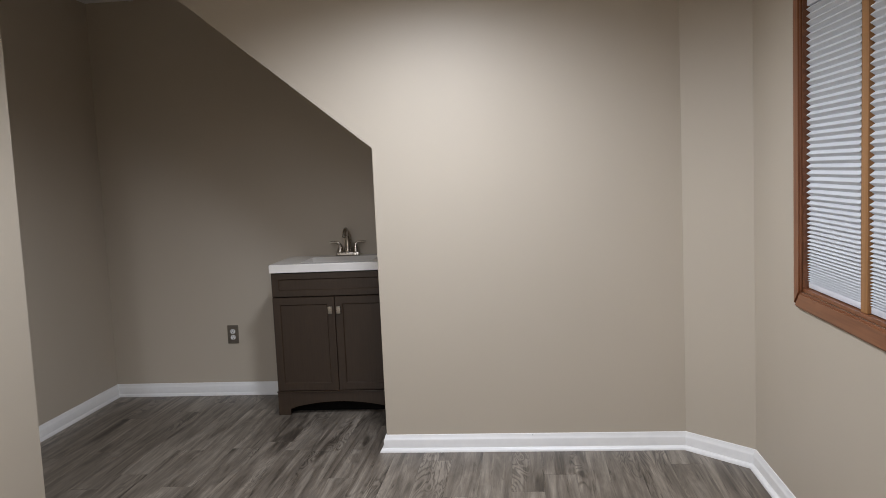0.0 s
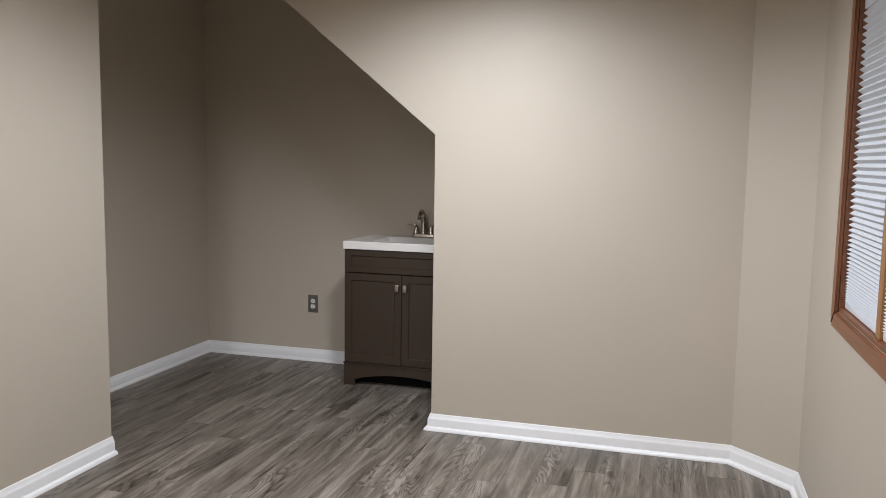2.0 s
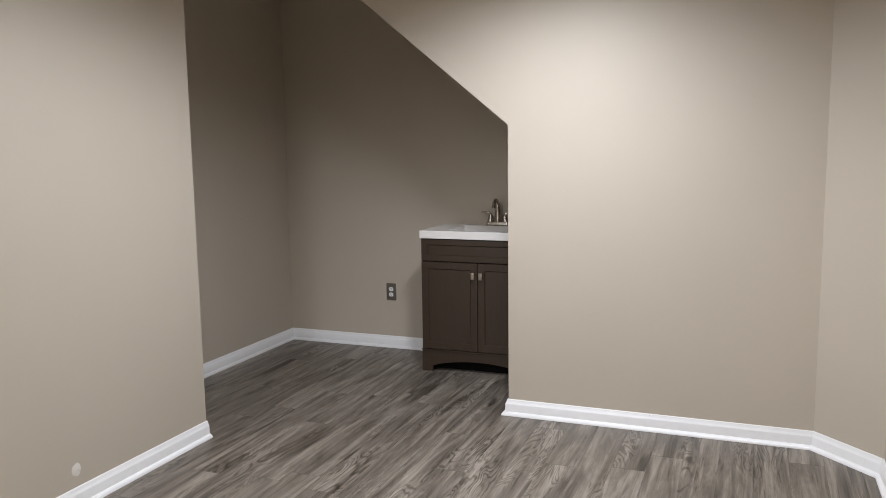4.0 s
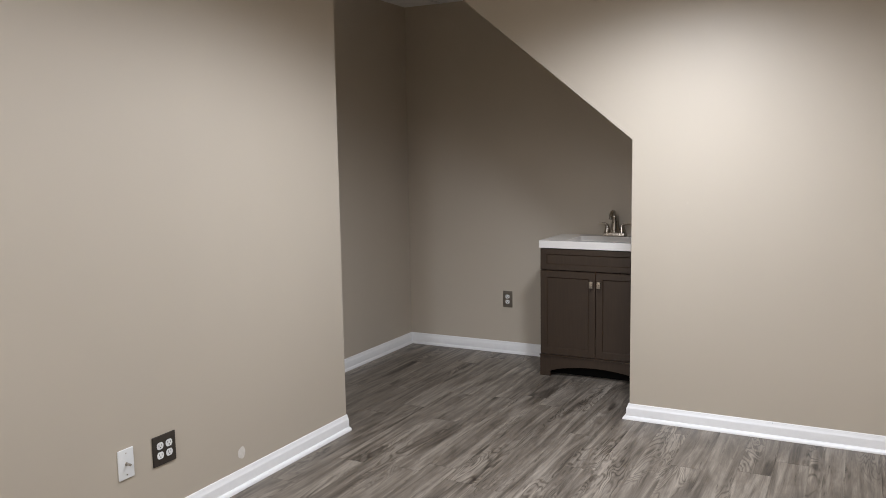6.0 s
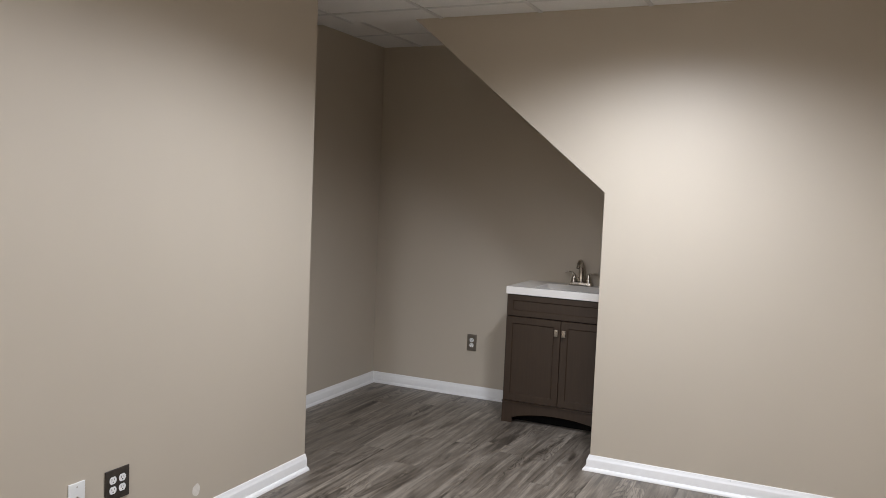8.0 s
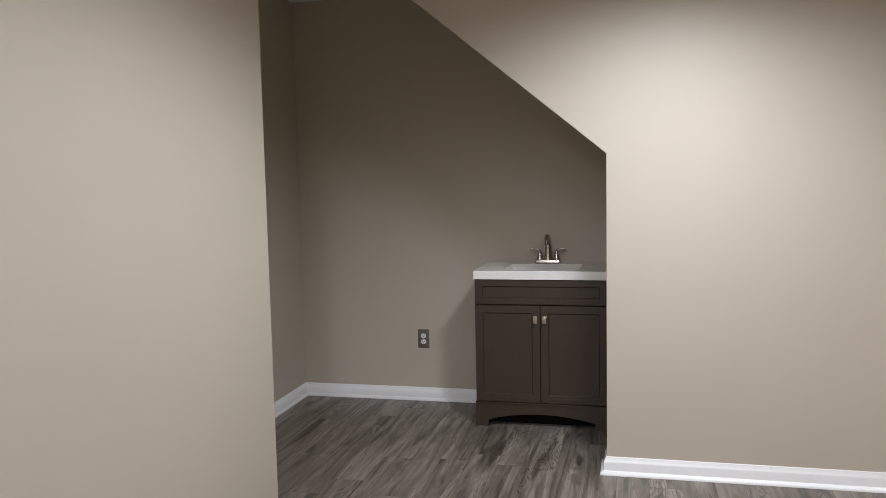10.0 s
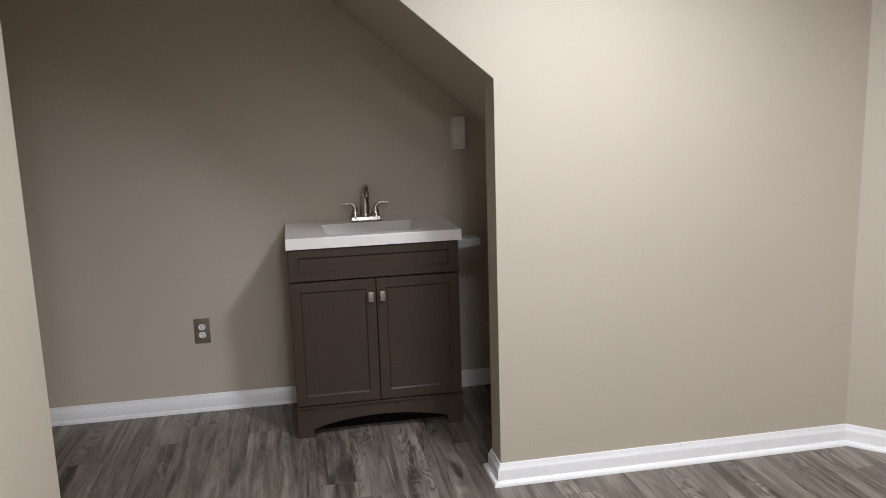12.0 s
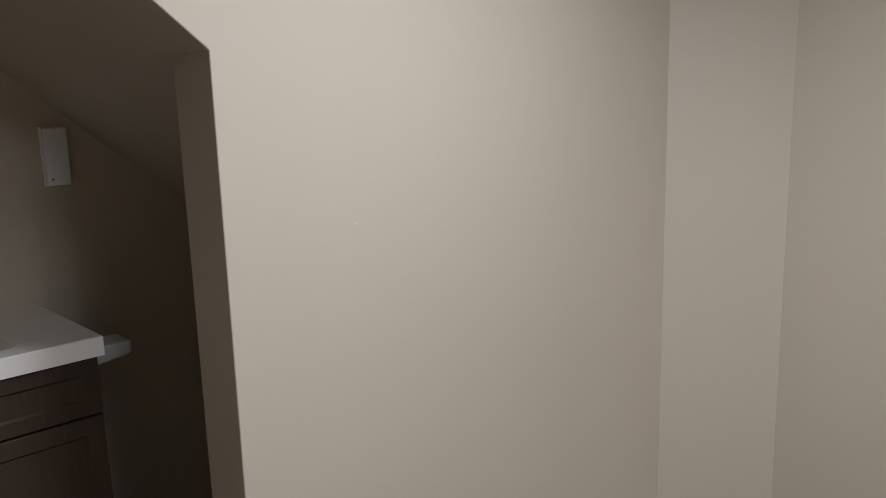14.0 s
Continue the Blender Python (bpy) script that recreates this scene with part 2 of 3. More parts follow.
# ---- shell ----
bm = bmesh.new()
top_x = -(CEIL_BACK - ZA) / SLOPE
prism(bm, [(0, 0, 0), (XC, 0, 0), (XC, 0, CEIL_BACK), (top_x, 0, CEIL_BACK), (0, 0, ZA)], (0, T, 0))
bead = [e for e in bm.edges if all(v.co.x < 0.01 and v.co.y < 0.001 for v in e.verts) and max(v.co.x for v in e.verts) > -0.001 and max(v.co.z for v in e.verts) > 1.0]
bmesh.ops.bevel(bm, geom=bead, offset=0.003, segments=3, profile=0.5, affect="EDGES")
structure("wall_front", bm, M_WALL, "greige painted wall cut to a stair slope")
bm = bmesh.new()
prism(bm, [(XC, 0, 0), (XW, YC, 0), (XW + 0.2, YC, 0), (XW + 0.2, T, 0), (XC, T, 0)], (0, 0, CEIL_BACK))
structure("wall_slanted", bm, M_WALL, "narrow slanted greige painted wall")
WY0, WY1, WZ0, WZ1 = -0.905, -2.500, 0.911, 1.992   # window opening
bm = bmesh.new()
box(bm, XW, XW + 0.2, WY0, YC, 0, CEIL_BACK)
box(bm, XW, XW + 0.2, YB, WY1, 0, CEIL_BACK)
box(bm, XW, XW + 0.2, WY1, WY0, 0, WZ0)
box(bm, XW, XW + 0.2, WY1, WY0, WZ1, CEIL_BACK)
structure("wall_window", bm, M_WALL, "greige painted wall with a wide window")
structure("wall_side", boxed(XA - T, XL, YB, YL, 0, CEIL_BACK), M_WALL, "long plain greige painted wall")
structure("wall_alcove_side", boxed(XA - T, XA, YL, YA + T, 0, CEIL_BACK + 0.05), M_WALL, "greige painted side wall of the alcove")
structure("wall_alcove_back", boxed(XA, 1.6, YA, YA + T, 0, CEIL_BACK + 0.05), M_WALL, "greige painted back wall of the alcove")
structure("wall_alcove_end", boxed(1.40, 1.5, T, YA, 0, 1.0), M_WALL, "low wall closing the space below the stair")
structure("wall_rear", boxed(XA - T, XW + 0.2, YB - T, YB, 0, CEIL_BACK), M_WALL, "plain greige painted wall at the far end")
bm = bmesh.new()
x1 = 1.45
prism(bm, [(top_x, T, CEIL_BACK), (x1, T, ZA - SLOPE * x1), (x1, T, ZA - SLOPE * x1 + 0.2), (top_x + 0.24, T, CEIL_BACK)], (0, YA - T, 0))
structure("stair_soffit", bm, M_WALL, "sloping greige underside of a stair")


# ---- ceiling ----
def ceiling(name, x0, x1, y0, y1, z, ox, oy, label):
    bm = bmesh.new()
    pitch, bar = 0.61, 0.012
    box(bm, x0, x1, y0, y1, z, z + 0.03)
    n0 = len(bm.faces)
    k = math.ceil((x0 - ox) / pitch)
    while ox + k * pitch < x1:
        x = ox + k * pitch
        box(bm, x - bar, x + bar, y0, y1, z - 0.005, z)
        k += 1
    k = math.ceil((y0 - oy) / pitch)
    while oy + k * pitch < y1:
        y = oy + k * pitch
        box(bm, x0, x1, y - bar, y + bar, z - 0.0042, z)
        k += 1
    bm.faces.ensure_lookup_table()
    for f in bm.faces[n0:]:
        f.material_index = 1
    return structure(name, bm, [M_TILE, M_BAR], label)


ceiling("ceiling", XA, XW, YB, 0.0, CEIL, -0.415, -0.25, "suspended ceiling of pale mineral tiles in a grid")
ceiling("ceiling_alcove", XA, 0.0, 0.002, YA, CEIL_BACK, -1.72, 0.66, "suspended ceiling of pale mineral tiles in a grid")


# ---- baseboards ----
BOARD = [(0, 0), (0.032, 0), (0.0315, 0.006), (0.028, 0.0125), (0.0215, 0.0175), (0.0145, 0.019), (0.0145, 0.059), (0.0137, 0.0615), (0.0105, 0.067), (0.0075, 0.0745), (0.0062, 0.081), (0.0045, 0.0845), (0, 0.085)]


PLAIN = [(0, 0), (0.022, 0), (0.021, 0.010), (0.0185, 0.017), (0.0155, 0.020), (0.0155, 0.060), (0.0137, 0.0635), (0.0105, 0.069), (0.0075, 0.0755), (0.006, 0.082), (0.0045, 0.0845), (0, 0.085)]


def baseboard(pts, label, profile=BOARD):
    """A moulded board with a shoe, swept along the foot of the walls; the room lies to the right of the way."""
    bm = bmesh.new()
    p = [Vector((*q, 0)) for q in pts]
    rows = []
    for i, q in enumerate(p):
        ways = []
        if i > 0:
            ways.append((p[i] - p[i - 1]).normalized())
        if i < len(p) - 1:
            ways.append((p[i + 1] - p[i]).normalized())
        sides = [Vector((w.y, -w.x, 0)) for w in ways]
        n = sum(sides, Vector()) / len(sides)
        n = n / n.length_squared
        rows.append([bm.verts.new(q + n * d + Vector((0, 0, z))) for d, z in profile])
    for a, b in zip(rows, rows[1:]):
        for k in range(len(profile)):
            n = (k + 1) % len(profile)
            bm.faces.new((a[k], a[n], b[n], b[k]))
    bm.faces.new(rows[0])
    bm.faces.new(rows[-1][::-1])
    bmesh.ops.recalc_face_normals(bm, faces=bm.faces[:])
    return structure("baseboard", bm, M_TRIM, label, smooth=True)


baseboard([(0.06, T), (0, T), (0, 0), (XC, 0), (XW, YC), (XW, YB)], "white moulded baseboard with a rounded shoe")
baseboard([(XL, YB), (XL, YL + 0.004)], "white moulded baseboard with a rounded shoe")
baseboard([(XL - 0.012, YL), (XA, YL), (XA, YA), (1.40, YA)], "plain white moulded baseboard", PLAIN)
chip = thing("baseboard_chip", (0.744, -0.0097, 0.0825), "small chipped spot on white baseboard", "paint chip")
part("chip", disc(bmesh.new(), (0, 0, -0.003), (0, -0.7, 0.7), 0.003, 0.0022, 9), M_GREYPLASTIC, chip)


# ---- window ----
win = thing("window_1", (XW, (WY0 + WY1) / 2, WZ0), "three-part window with red-brown oak casing", "window", kind="structure")


def win_part(name, bm, mat, label=""):
    bmesh.ops.translate(bm, verts=bm.verts[:], vec=-Vector(win.location))
    return part(name, bm, mat, win, label)


CW = 0.063
bm = bmesh.new()
prism(bm, [(XW, WY0, WZ0), (XW, WY0 + CW, WZ0 - CW), (XW, WY0 + CW, WZ1 + CW), (XW, WY0, WZ1)], (-0.018, 0, 0))
bmesh.ops.bevel(bm, geom=bm.edges[:], offset=0.007, segments=4, affect="EDGES")
win_part("casing_upright", bm, M_CASING_V)
bm = bmesh.new()
prism(bm, [(XW, WY1, WZ0), (XW, WY1 - CW, WZ0 - CW), (XW, WY1 - CW, WZ1 + CW), (XW, WY1, WZ1)], (-0.018, 0, 0))
bmesh.ops.bevel(bm, geom=bm.edges[:], offset=0.007, segments=4, affect="EDGES")
win_part("casing_upright", bm, M_CASING_V)
for z, s in ((WZ0, -1), (WZ1, 1)):
    bm = bmesh.new()
    prism(bm, [(XW, WY0, z), (XW, WY0 + CW, z + s * CW), (XW, WY1 - CW, z + s * CW), (XW, WY1, z)], (-0.018, 0, 0))
    bmesh.ops.bevel(bm, geom=bm.edges[:], offset=0.007, segments=4, affect="EDGES")
    win_part("casing_rail", bm, M_CASING_H)
bm = bmesh.new()
for a in ((WY0 - 0.006, WY0, WZ0, WZ1), (WY1, WY1 + 0.006, WZ0, WZ1)):
    box(bm, XW - 0.004, XW + 0.14, *a)
for a in ((WZ0, WZ0 + 0.014), (WZ1 - 0.014, WZ1)):
    box(bm, XW - 0.003, XW + 0.14, WY1 + 0.006, WY0 - 0.006, *a)
win_part("window_frame", bm, M_CASING)
PANES = [(-0.911, -1.394), (-1.446, -1.950), (-2.006, -2.494)]
for a, b in zip(PANES, PANES[1:]):
    win_part("mullion", boxed(XW + 0.0045, XW + 0.13, b[0] + 0.001, a[1] - 0.001, WZ0 + 0.0142, WZ1 - 0.0142, 0.003), M_MULLION, "honey-coloured oak mullion")
for a, b in PANES:
    ob = win_part("pane", boxed(XW + 0.10, XW + 0.106, b, a, WZ0 + 0.0145, WZ1 - 0.0145), M_GLASS)


def cellular_shade(y0, y1):
    """A honeycomb shade: head rail, pleated fabric that bunches towards the foot, bottom rail."""
    ob = thing("cellular_shade", (XW + 0.0235, (y0 + y1) / 2, WZ0 + 0.016), "white honeycomb pleated shade lowered over the window", "window shade", "shades in the window")
    w = abs(y1 - y0) / 2 - 0.009
    h = WZ1 - WZ0 - 0.034
    part("bottom_rail", boxed(-0.012, 0.012, -w, w, 0.002, 0.024, 0.003), M_RAIL, ob)
    part("head_rail", boxed(-0.016, 0.016, -w - 0.003, w + 0.003, h - 0.036, h, 0.003), M_RAIL, ob)
    bm = bmesh.new()
    levels = [0.024]
    while levels[-1] < h - 0.036:
        f = min(1.0, (levels[-1] - 0.024) / 0.36)
        levels.append(levels[-1] + 0.0078 + 0.0155 * f)
    k = (h - 0.036 - 0.024) / (levels[-1] - 0.024)
    levels = [0.024 + (z - 0.024) * k for z in levels]
    for s in (-1, 1):
        last = None
        for i, z in enumerate(levels):
            gap = levels[min(i + 1, len(levels) - 1)] - levels[min(i, len(levels) - 2)]
            rows = [(z, 0.0035)]
            if i < len(levels) - 1:
                depth = 0.0125 + 0.0060 * min(1.0, gap / 0.02)
                rows.append((z + gap * 0.46, depth))
                rows.append((z + gap * 0.54, depth))
            for zz, d in rows:
                pair = [bm.verts.new((s * d, -w, zz)), bm.verts.new((s * d, w, zz))]
                if last:
                    bm.faces.new((*last, pair[1], pair[0]))
                last = pair
    bmesh.ops.recalc_face_normals(bm, faces=bm.faces[:])
    part("pleated_fabric", bm, M_SHADE, ob, smooth=False)
    return ob


for a, b in PANES:
    cellular_shade(a, b)


# ---- downlights ----
def downlight(x, y):
    ob = thing("downlight", (x, y, CEIL), "round white recessed ceiling downlight, unseen, switched on", "ceiling light", "downlights")
    bm = bmesh.new()
    tube(bm, [(0.085 * math.cos(a), 0.085 * math.sin(a), -0.006) for a in (2 * math.pi * k / 40 for k in range(41))], [0.008] * 41, 8)
    part("trim_ring", bm, M_PLASTIC, ob)
    part("lens", disc(bmesh.new(), (0, 0, 0), (0, 0, -1), 0.078, 0.006, 40), M_LENS, ob)


# fittings for all lamps, none in view; the rear three are only assumed
for lamp in LAMPS:
    downlight(*lamp[:2])


# ---- vanity cabinet ----
VX0, VX1, VY, VB = -0.765, -0.013, 0.637, YA - 0.016
van = thing("vanity_cabinet", ((VX0 + VX1) / 2, (VY + VB) / 2, 0), "espresso brown wooden bathroom vanity cabinet with two doors", "cabinet")


def van_part(name, bm, mat, parent=van, label="", smooth=True):
    bmesh.ops.translate(bm, verts=bm.verts[:], vec=-Vector(van.location))
    return part(name, bm, mat, parent, label, smooth)


def shaker(x0, x1, z0, z1, stile, rail, recess=0.006):
    """A framed front with a recessed panel and a small sloping edge round it."""
    bm = bmesh.new()
    y0, y1 = VY, VY + 0.018
    rings = []
    for inset, y in ((0.002, y0), ("frame", y0), ("slope", y0 + recess)):
        if inset == "frame":
            a, b = stile, rail
        elif inset == "slope":
            a, b = stile + 0.006, rail + 0.006
        else:
            a = b = inset
        rings.append([bm.verts.new(v) for v in ((x0 + a, y, z0 + b), (x1 - a, y, z0 + b), (x1 - a, y, z1 - b), (x0 + a, y, z1 - b))])
    rim = [bm.verts.new(v) for v in ((x0, y0 + 0.002, z0), (x1, y0 + 0.002, z0), (x1, y0 + 0.002, z1), (x0, y0 + 0.002, z1))]
    back = [bm.verts.new(v) for v in ((x0, y1, z0), (x1, y1, z0), (x1, y1, z1), (x0, y1, z1))]
    loops = [back, rim, *rings]
    for a, b in zip(loops, loops[1:]):
        for k in range(4):
            n = (k + 1) % 4
            bm.faces.new((a[k], a[n], b[n], b[k]))
    bm.faces.new(rings[-1])
    bm.faces.new(back[::-1])
    bmesh.ops.recalc_face_normals(bm, faces=bm.faces[:])
    return bm


bm = bmesh.new()
box(bm, VX0, VX0 + 0.016, VY + 0.020, VB, 0.0, 0.860)
box(bm, VX1 - 0.016, VX1, VY + 0.020, VB, 0.0, 0.860)
box(bm, VX0 + 0.016, VX1 - 0.016, VB - 0.012, VB, 0.0, 0.860)
box(bm, VX0 + 0.016, VX1 - 0.016, VY + 0.022, VB - 0.012, 0.118, 0.134)
van_part("body", bm, M_CAB, smooth=False)
# added board, blackened as the shade of the hollow behind the apron
van_part("toe_shade_board", boxed(VX0 + 0.016, VX1 - 0.016, VY + 0.090, VY + 0.106, 0.0, 0.117), M_GAP_SHADE, smooth=False)
# near-black so that the slits round doors and drawer read as shade
van_part("face_frame", boxed(VX0 + 0.016, VX1 - 0.016, VY + 0.021, VY + 0.034, 0.140, 0.859), M_GAP_SHADE, smooth=False)
van_part("drawer_front", shaker(VX0 + 0.001, VX1 - 0.001, 0.7165, 0.857, 0.042, 0.036), M_CAB, smooth=False)
MID = (VX0 + VX1) / 2
for x0, x1, side in ((VX0 + 0.001, MID - 0.0015, 1), (MID + 0.0015, VX1 - 0.001, -1)):
    door = van_part("door", shaker(x0, x1, 0.1485, 0.711, 0.043, 0.043), M_CAB, smooth=False)
    kx = (x1 - 0.024) if side > 0 else (x0 + 0.024)
    bm = boxed(kx - 0.012, kx + 0.012, VY - 0.026, VY - 0.016, 0.612, 0.655, 0.002)
    disc(bm, (kx, VY, 0.634), (0, -1, 0), 0.006, 0.018, 12)
    van_part("handle", bm, M_NICKEL, door, "rectangular brushed nickel knob")
# apron with an arched cut between two feet
bm = bmesh.new()
x0, x1, foot = VX0 - 0.002, VX1 + 0.002, 0.072
outline = [(x0, 0), (x0 + foot, 0), (x0 + foot, 0.036)]
for k in range(1, 17):
    f = k / 16
    outline.append((x0 + foot + 0.012 + (x1 - x0 - 2 * foot - 0.024) * f, 0.044 + 0.036 * (1 - (2 * f - 1) ** 2)))
outline += [(x1 - foot, 0.036), (x1 - foot, 0), (x1, 0), (x1, 0.139), (x0, 0.139)]
prism(bm, [(x, VY + 0.001, z) for x, z in outline], (0, 0.019, 0))
van_part("apron", bm, M_CAB, smooth=False)
van_part("apron_ledge", boxed(x0 - 0.002, x1 + 0.002, VY - 0.010, VY + 0.020, 0.1392, 0.1455, 0.002), M_CAB)

# ---- sink top ----
TX0, TX1, TY0, TY1, TZ0, TZ1 = -0.771, 0.002, 0.626, YA - 0.003, 0.8615, 0.9095
top = thing("sink_top", ((TX0 + TX1) / 2, (TY0 + TY1) / 2, TZ0), "white cultured marble sink top with rectangular basin", "sink")
bm = bmesh.new()
BX0, BX1, BY0, BY1 = -0.602, -0.168, 0.690, 1.000
loops = []


def rounded(x0, x1, y0, y1, z, r, n=6):
    pts = []
    for cx, cy, a0 in ((x1 - r, y1 - r, 0), (x0 + r, y1 - r, 90), (x0 + r, y0 + r, 180), (x1 - r, y0 + r, 270)):
        for k in range(n + 1):
            a = radians(a0 + 90 * k / n)
            pts.append((cx + r * math.cos(a), cy + r * math.sin(a), z))
    return [bm.verts.new(p) for p in pts]


for args in ((TX0, TX1, TY0, TY1, TZ0, 0.004), (TX0, TX1, TY0, TY1, TZ1 - 0.004, 0.004), (TX0 + 0.0012, TX1 - 0.0012, TY0 + 0.0012, TY1 - 0.0012, TZ1 - 0.0012, 0.004), (TX0 + 0.004, TX1 - 0.004, TY0 + 0.004, TY1 - 0.004, TZ1, 0.004),
             (BX0, BX1, BY0, BY1, TZ1, 0.030), (BX0 + 0.004, BX1 - 0.004, BY0 + 0.004, BY1 - 0.004, TZ1 - 0.004, 0.030), (BX0 + 0.045, BX1 - 0.045, BY0 + 0.018, BY1 - 0.105, TZ1 - 0.075, 0.030),
             (BX0 + 0.070, BX1 - 0.070, BY0 + 0.045, BY1 - 0.135, TZ1 - 0.090, 0.03)):
    loops.append(rounded(*args))
for a, b in zip(loops, loops[1:]):
    for k in range(len(a)):
        n = (k + 1) % len(a)
        bm.faces.new((a[k], a[n], b[n], b[k]))
bm.faces.new(loops[-1])
bm.faces.new(loops[0][::-1])
bmesh.ops.recalc_face_normals(bm, faces=bm.faces[:])
bmesh.ops.translate(bm, verts=bm.verts[:], vec=-Vector(top.location))
part("basin_top", bm, M_TOP, top, smooth=False)
bm = disc(bmesh.new(), (-0.385, 0.80, TZ1 - 0.0905), (0, 0, 1), 0.022, 0.004, 24, 0.019)
bmesh.ops.translate(bm, verts=bm.verts[:], vec=-Vector(top.location))
part("drain", bm, M_NICKEL, top, "brushed nickel drain")

# ---- faucet ----
tap = thing("faucet", (-0.383, 1.052, TZ1), "brushed nickel two-handle faucet on the sink top", "faucet")
bm = boxed(-0.078, 0.078, -0.027, 0.027, 0.0, 0.025, 0.008, 4)
for v in bm.verts:
    if v.co.z > 0.015:
        v.co.x *= 0.94
        v.co.y *= 0.86
part("base_plate", bm, M_NICKEL, tap)
path = smooth_path([(0, 0.004, 0.014), (0, 0.004, 0.06), (0, 0.002, 0.11), (0, -0.008, 0.146), (0, -0.032, 0.168), (0, -0.060, 0.164), (0, -0.080, 0.149), (0, -0.088, 0.133)])
n = len(path) - 1
part("spout", tube(bmesh.new(), path, [0.0265 - 0.0135 * min(1, 1.9 * i / n) ** 0.8 for i in range(n + 1)], 24), M_NICKEL, tap)
part("aerator", disc(bmesh.new(), (0, -0.0883, 0.1325), (0, -0.4, -1), 0.0135, 0.010, 20), M_NICKEL, tap)
for s in (-1, 1):
    bm = bmesh.new()
    tube(bm, smooth_path([(s * 0.051, 0, 0.016), (s * 0.051, 0, 0.035), (s * 0.050, 0, 0.058), (s * 0.053, 0, 0.074), (s * 0.066, 0, 0.085), (s * 0.090, 0, 0.087), (s * 0.114, -0.002, 0.086)], 5),
         [0.0245 - 0.0175 * min(1, i / 17) ** 0.85 for i in range(31)], 18)
    part("handle", bm, M_NICKEL, tap, "brushed nickel lever handle")


# ---- plates on the walls ----
def receptacle(parent, u, v, mat=M_PLASTIC):
    """One outlet face, with its slots, in the plate's own plane."""
    bm = bmesh.new()
    disc(bm, (u, 0, v), (0, -1, 0), 0.0168, 0.0075, 28)
    for q in bm.verts:
        q.co.z = v + max(-0.0142, min(0.0142, q.co.z - v))
    face = part("receptacle", bm, mat, parent, "white outlet face")
    bm = bmesh.new()
    box(bm, u - 0.0075, u - 0.0055, -0.0079, -0.0070, v - 0.0005, v + 0.0075)
    box(bm, u + 0.0055, u + 0.0075, -0.0079, -0.0070, v + 0.0005, v + 0.0070)
    disc(bm, (u, -0.0070, v - 0.0065), (0, -1, 0), 0.0025, 0.0009, 10)
    part("slots", bm, M_SLOT, face)


def plate(name, width, height, mat, label, category):
    ob = thing(name, (0, 0, 0), label, category)
    part("plate", boxed(-width / 2, width / 2, -0.006, 0.0, -height / 2, height / 2, 0.0025, 3), mat, ob)
    return ob


out1 = plate("wall_outlet", 0.074, 0.122, M_PLATE, "duplex outlet in a satin nickel wall plate", "outlet")
receptacle(out1, 0, 0.0195)
receptacle(out1, 0, -0.0195)
part("screw", disc(bmesh.new(), (0, -0.0055, 0), (0, -1, 0), 0.0032, 0.0012, 12), M_NICKEL, out1)
out1.matrix_basis = pose(-1.199, YA - 0.0005, 0.407)

out2 = plate("double_outlet", 0.118, 0.122, M_BRONZE, "four-way outlet in a dark bronze wall plate", "outlet")
for u in (-0.023, 0.023):
    receptacle(out2, u, 0.0195)
    receptacle(out2, u, -0.0195)
    part("screw", disc(bmesh.new(), (u, -0.0055, 0), (0, -1, 0), 0.0032, 0.0012, 12), M_BRONZE, out2)
out2.matrix_basis = pose(XL + 0.0005, -2.103, 0.329, 0, 0, 90)

jack = plate("cable_plate", 0.072, 0.116, M_PLASTIC, "white coaxial cable wall plate with a metal jack", "wall plate")
bm = disc(bmesh.new(), (0, -0.0055, 0), (0, -1, 0), 0.0075, 0.004, 6)
disc(bm, (0, -0.0095, 0), (0, -1, 0), 0.0048, 0.019, 16)
part("coaxial_jack", bm, M_NICKEL, jack, "threaded metal jack")
for v in (-0.042, 0.042):
    part("screw", disc(bmesh.new(), (0, -0.0055, v), (0, -1, 0), 0.003, 0.001, 12), M_NICKEL, jack)
jack.matrix_basis = pose(XL + 0.0005, -2.292, 0.334, 0, 0, 90)

patch = thing("wall_patch", (XL, -1.655, 0.157), "round pale filler patch on the painted wall", "patch")
bm = disc(bmesh.new(), (0, 0, 0), (1, 0, 0), 0.024, 0.0012, 28, 0.019)
for v in bm.verts:
    v.co.z *= 1.15 + 0.1 * math.sin(3 * math.atan2(v.co.y, v.co.z))
part("filler", bm, M_PATCH, patch)

# ---- box and holder beside the vanity ----
chime = thing("wall_box", (0.100, YA, 1.314), "white plastic box fixed to the alcove wall", "wall box")
bm = boxed(-0.033, 0.030, -0.034, 0.0, -0.080, 0.080, 0.005, 3)
part("cover", bm, M_PLASTIC, chime)
part("rim", boxed(-0.036, 0.033, -0.010, 0.0, -0.083, 0.083, 0.003), M_PLASTIC, chime)
part("indicator", disc(bmesh.new(), (-0.020, -0.0338, -0.062), (0, -1, 0), 0.003, 0.001, 12), M_SLOT, chime)

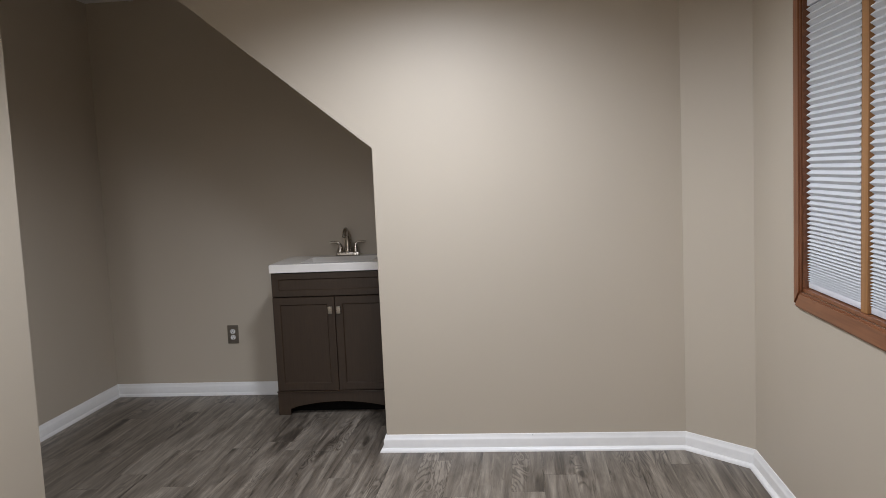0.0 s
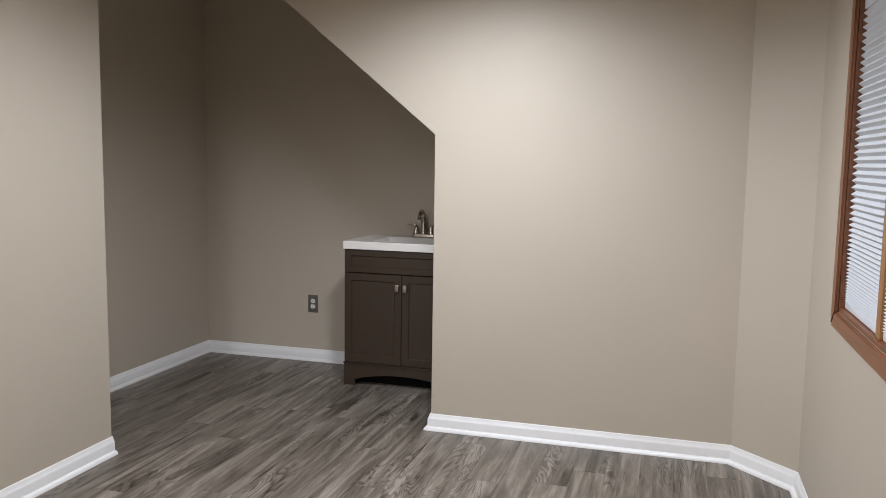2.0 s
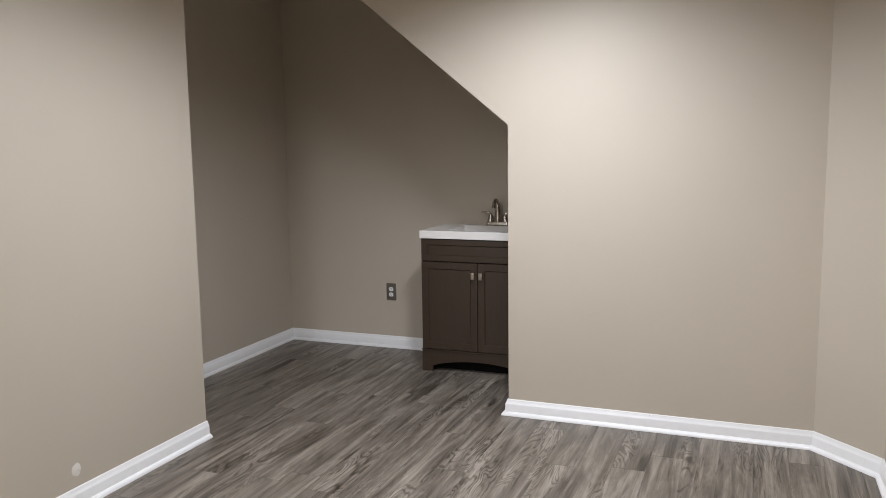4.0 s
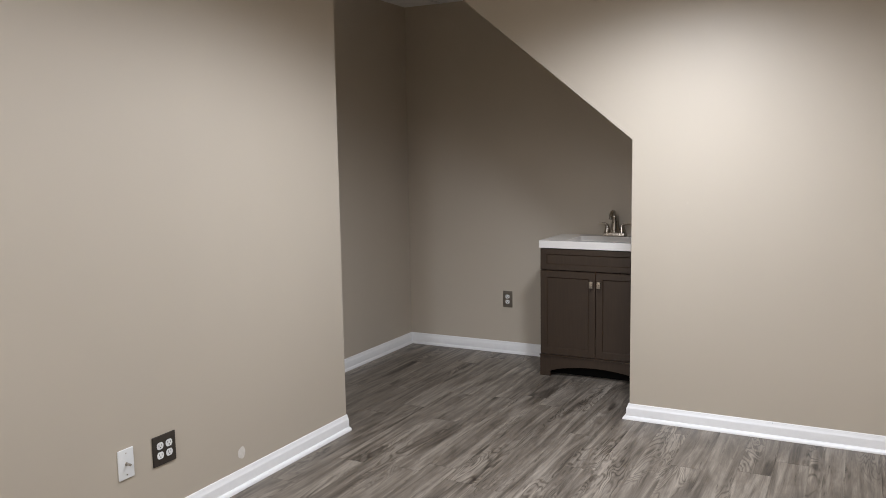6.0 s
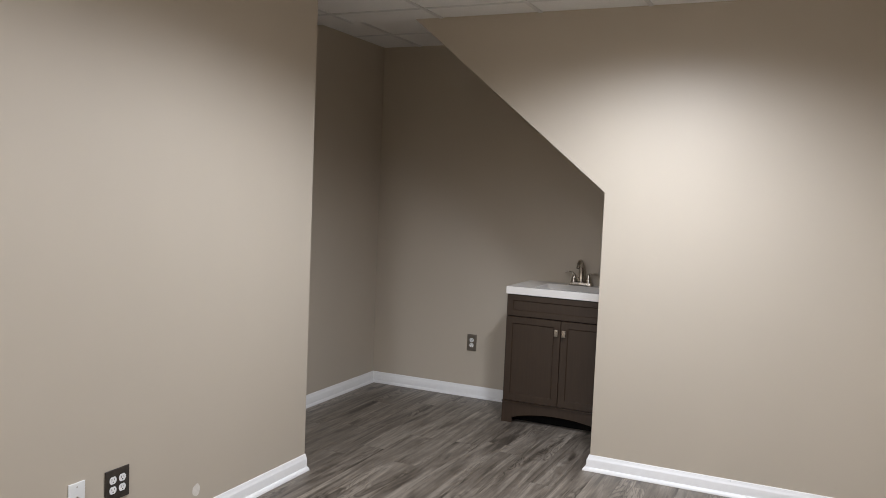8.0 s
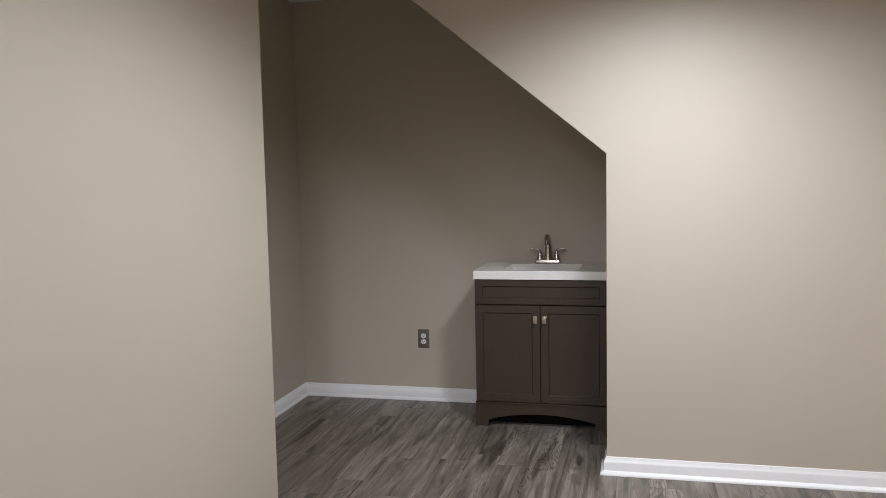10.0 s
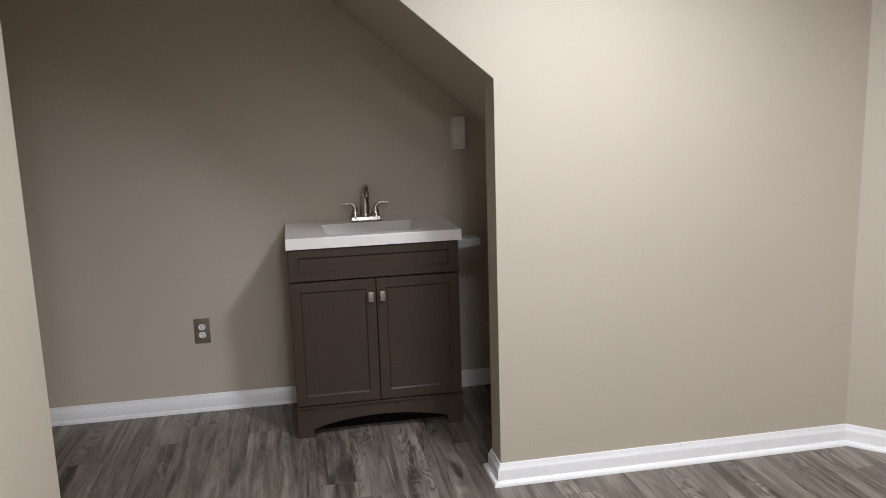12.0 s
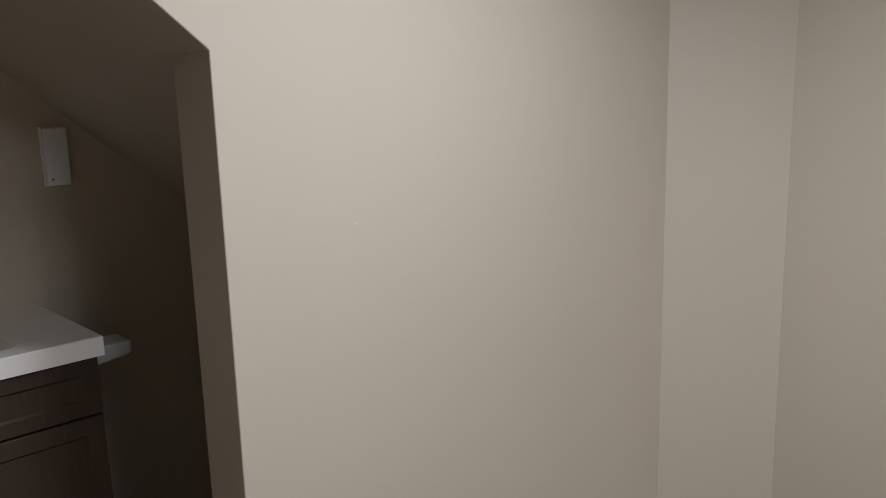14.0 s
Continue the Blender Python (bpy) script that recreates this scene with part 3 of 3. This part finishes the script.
holder = thing("paper_holder", (VX1, 0.81, 0.815), "pale plastic holder fixed to the vanity's side", "holder")
bm = boxed(0.0, 0.136, -0.048, 0.048, -0.027, 0.027, 0.012, 4)
for v in bm.verts:
    if v.co.x > 0.07:
        k = 1 - 0.35 * (v.co.x - 0.07) / 0.066
        v.co.z = 0.027 + (v.co.z - 0.027) * k
part("shell", bm, M_GREYPLASTIC, holder)

nail = thing("nail_mark", (0.296, 0.0, 1.206), "tiny white nail mark on the painted wall", "mark")
part("dab", disc(bmesh.new(), (0, 0.0005, 0), (0, -1, 0), 0.0024, 0.0018, 10, 0.0014), M_PATCH, nail)

# ---- floor ----
floor = structure("floor", boxed(XA - T, XW + 0.2, YB - T, YA + T, -0.15, -0.0085), M_SUB, "grey wood-look plank floor")
PW, PL = 0.1485, 1.22
EDGE0, EDGE1 = YB, YA
rng = random.Random(7)
shared = {}


def plank_mesh(w, l):
    key = (round(w, 4), round(l, 4))
    if key not in shared:
        g, c = 0.00015, 0.0006
        bm = bmesh.new()
        low = [bm.verts.new(v) for v in ((g, g, -0.008), (w - g, g, -0.008), (w - g, l - g, -0.008), (g, l - g, -0.008))]
        mid = [bm.verts.new((v.co.x, v.co.y, -0.0009)) for v in low]
        high = [bm.verts.new(v) for v in ((g + c, g + c, 0), (w - g - c, g + c, 0), (w - g - c, l - g - c, 0), (g + c, l - g - c, 0))]
        for a, b in ((low, mid), (mid, high)):
            for k in range(4):
                n = (k + 1) % 4
                bm.faces.new((a[k], a[n], b[n], b[k]))
        bm.faces.new(high)
        bmesh.ops.recalc_face_normals(bm, faces=bm.faces[:])
        shared[key] = finish("plank", bm, M_PLANK)
    return shared[key]


def plank(x, y, l):
    ob = new("plank", plank_mesh(PW, l))
    ob.parent = floor
    ob.location = (x, y, 0)


col = -9
while -0.695 + col * PW < XW:
    x = -0.695 + col * PW
    y = EDGE0 - rng.random() * 1.1
    if col == 0:
        y = -1.063 - 5 * PL
    while y < EDGE1:
        a, b = max(y, EDGE0), min(y + PL, EDGE1)
        if b - a > 0.05:
            plank(x, a, b - a)
        y += PL
    col += 1
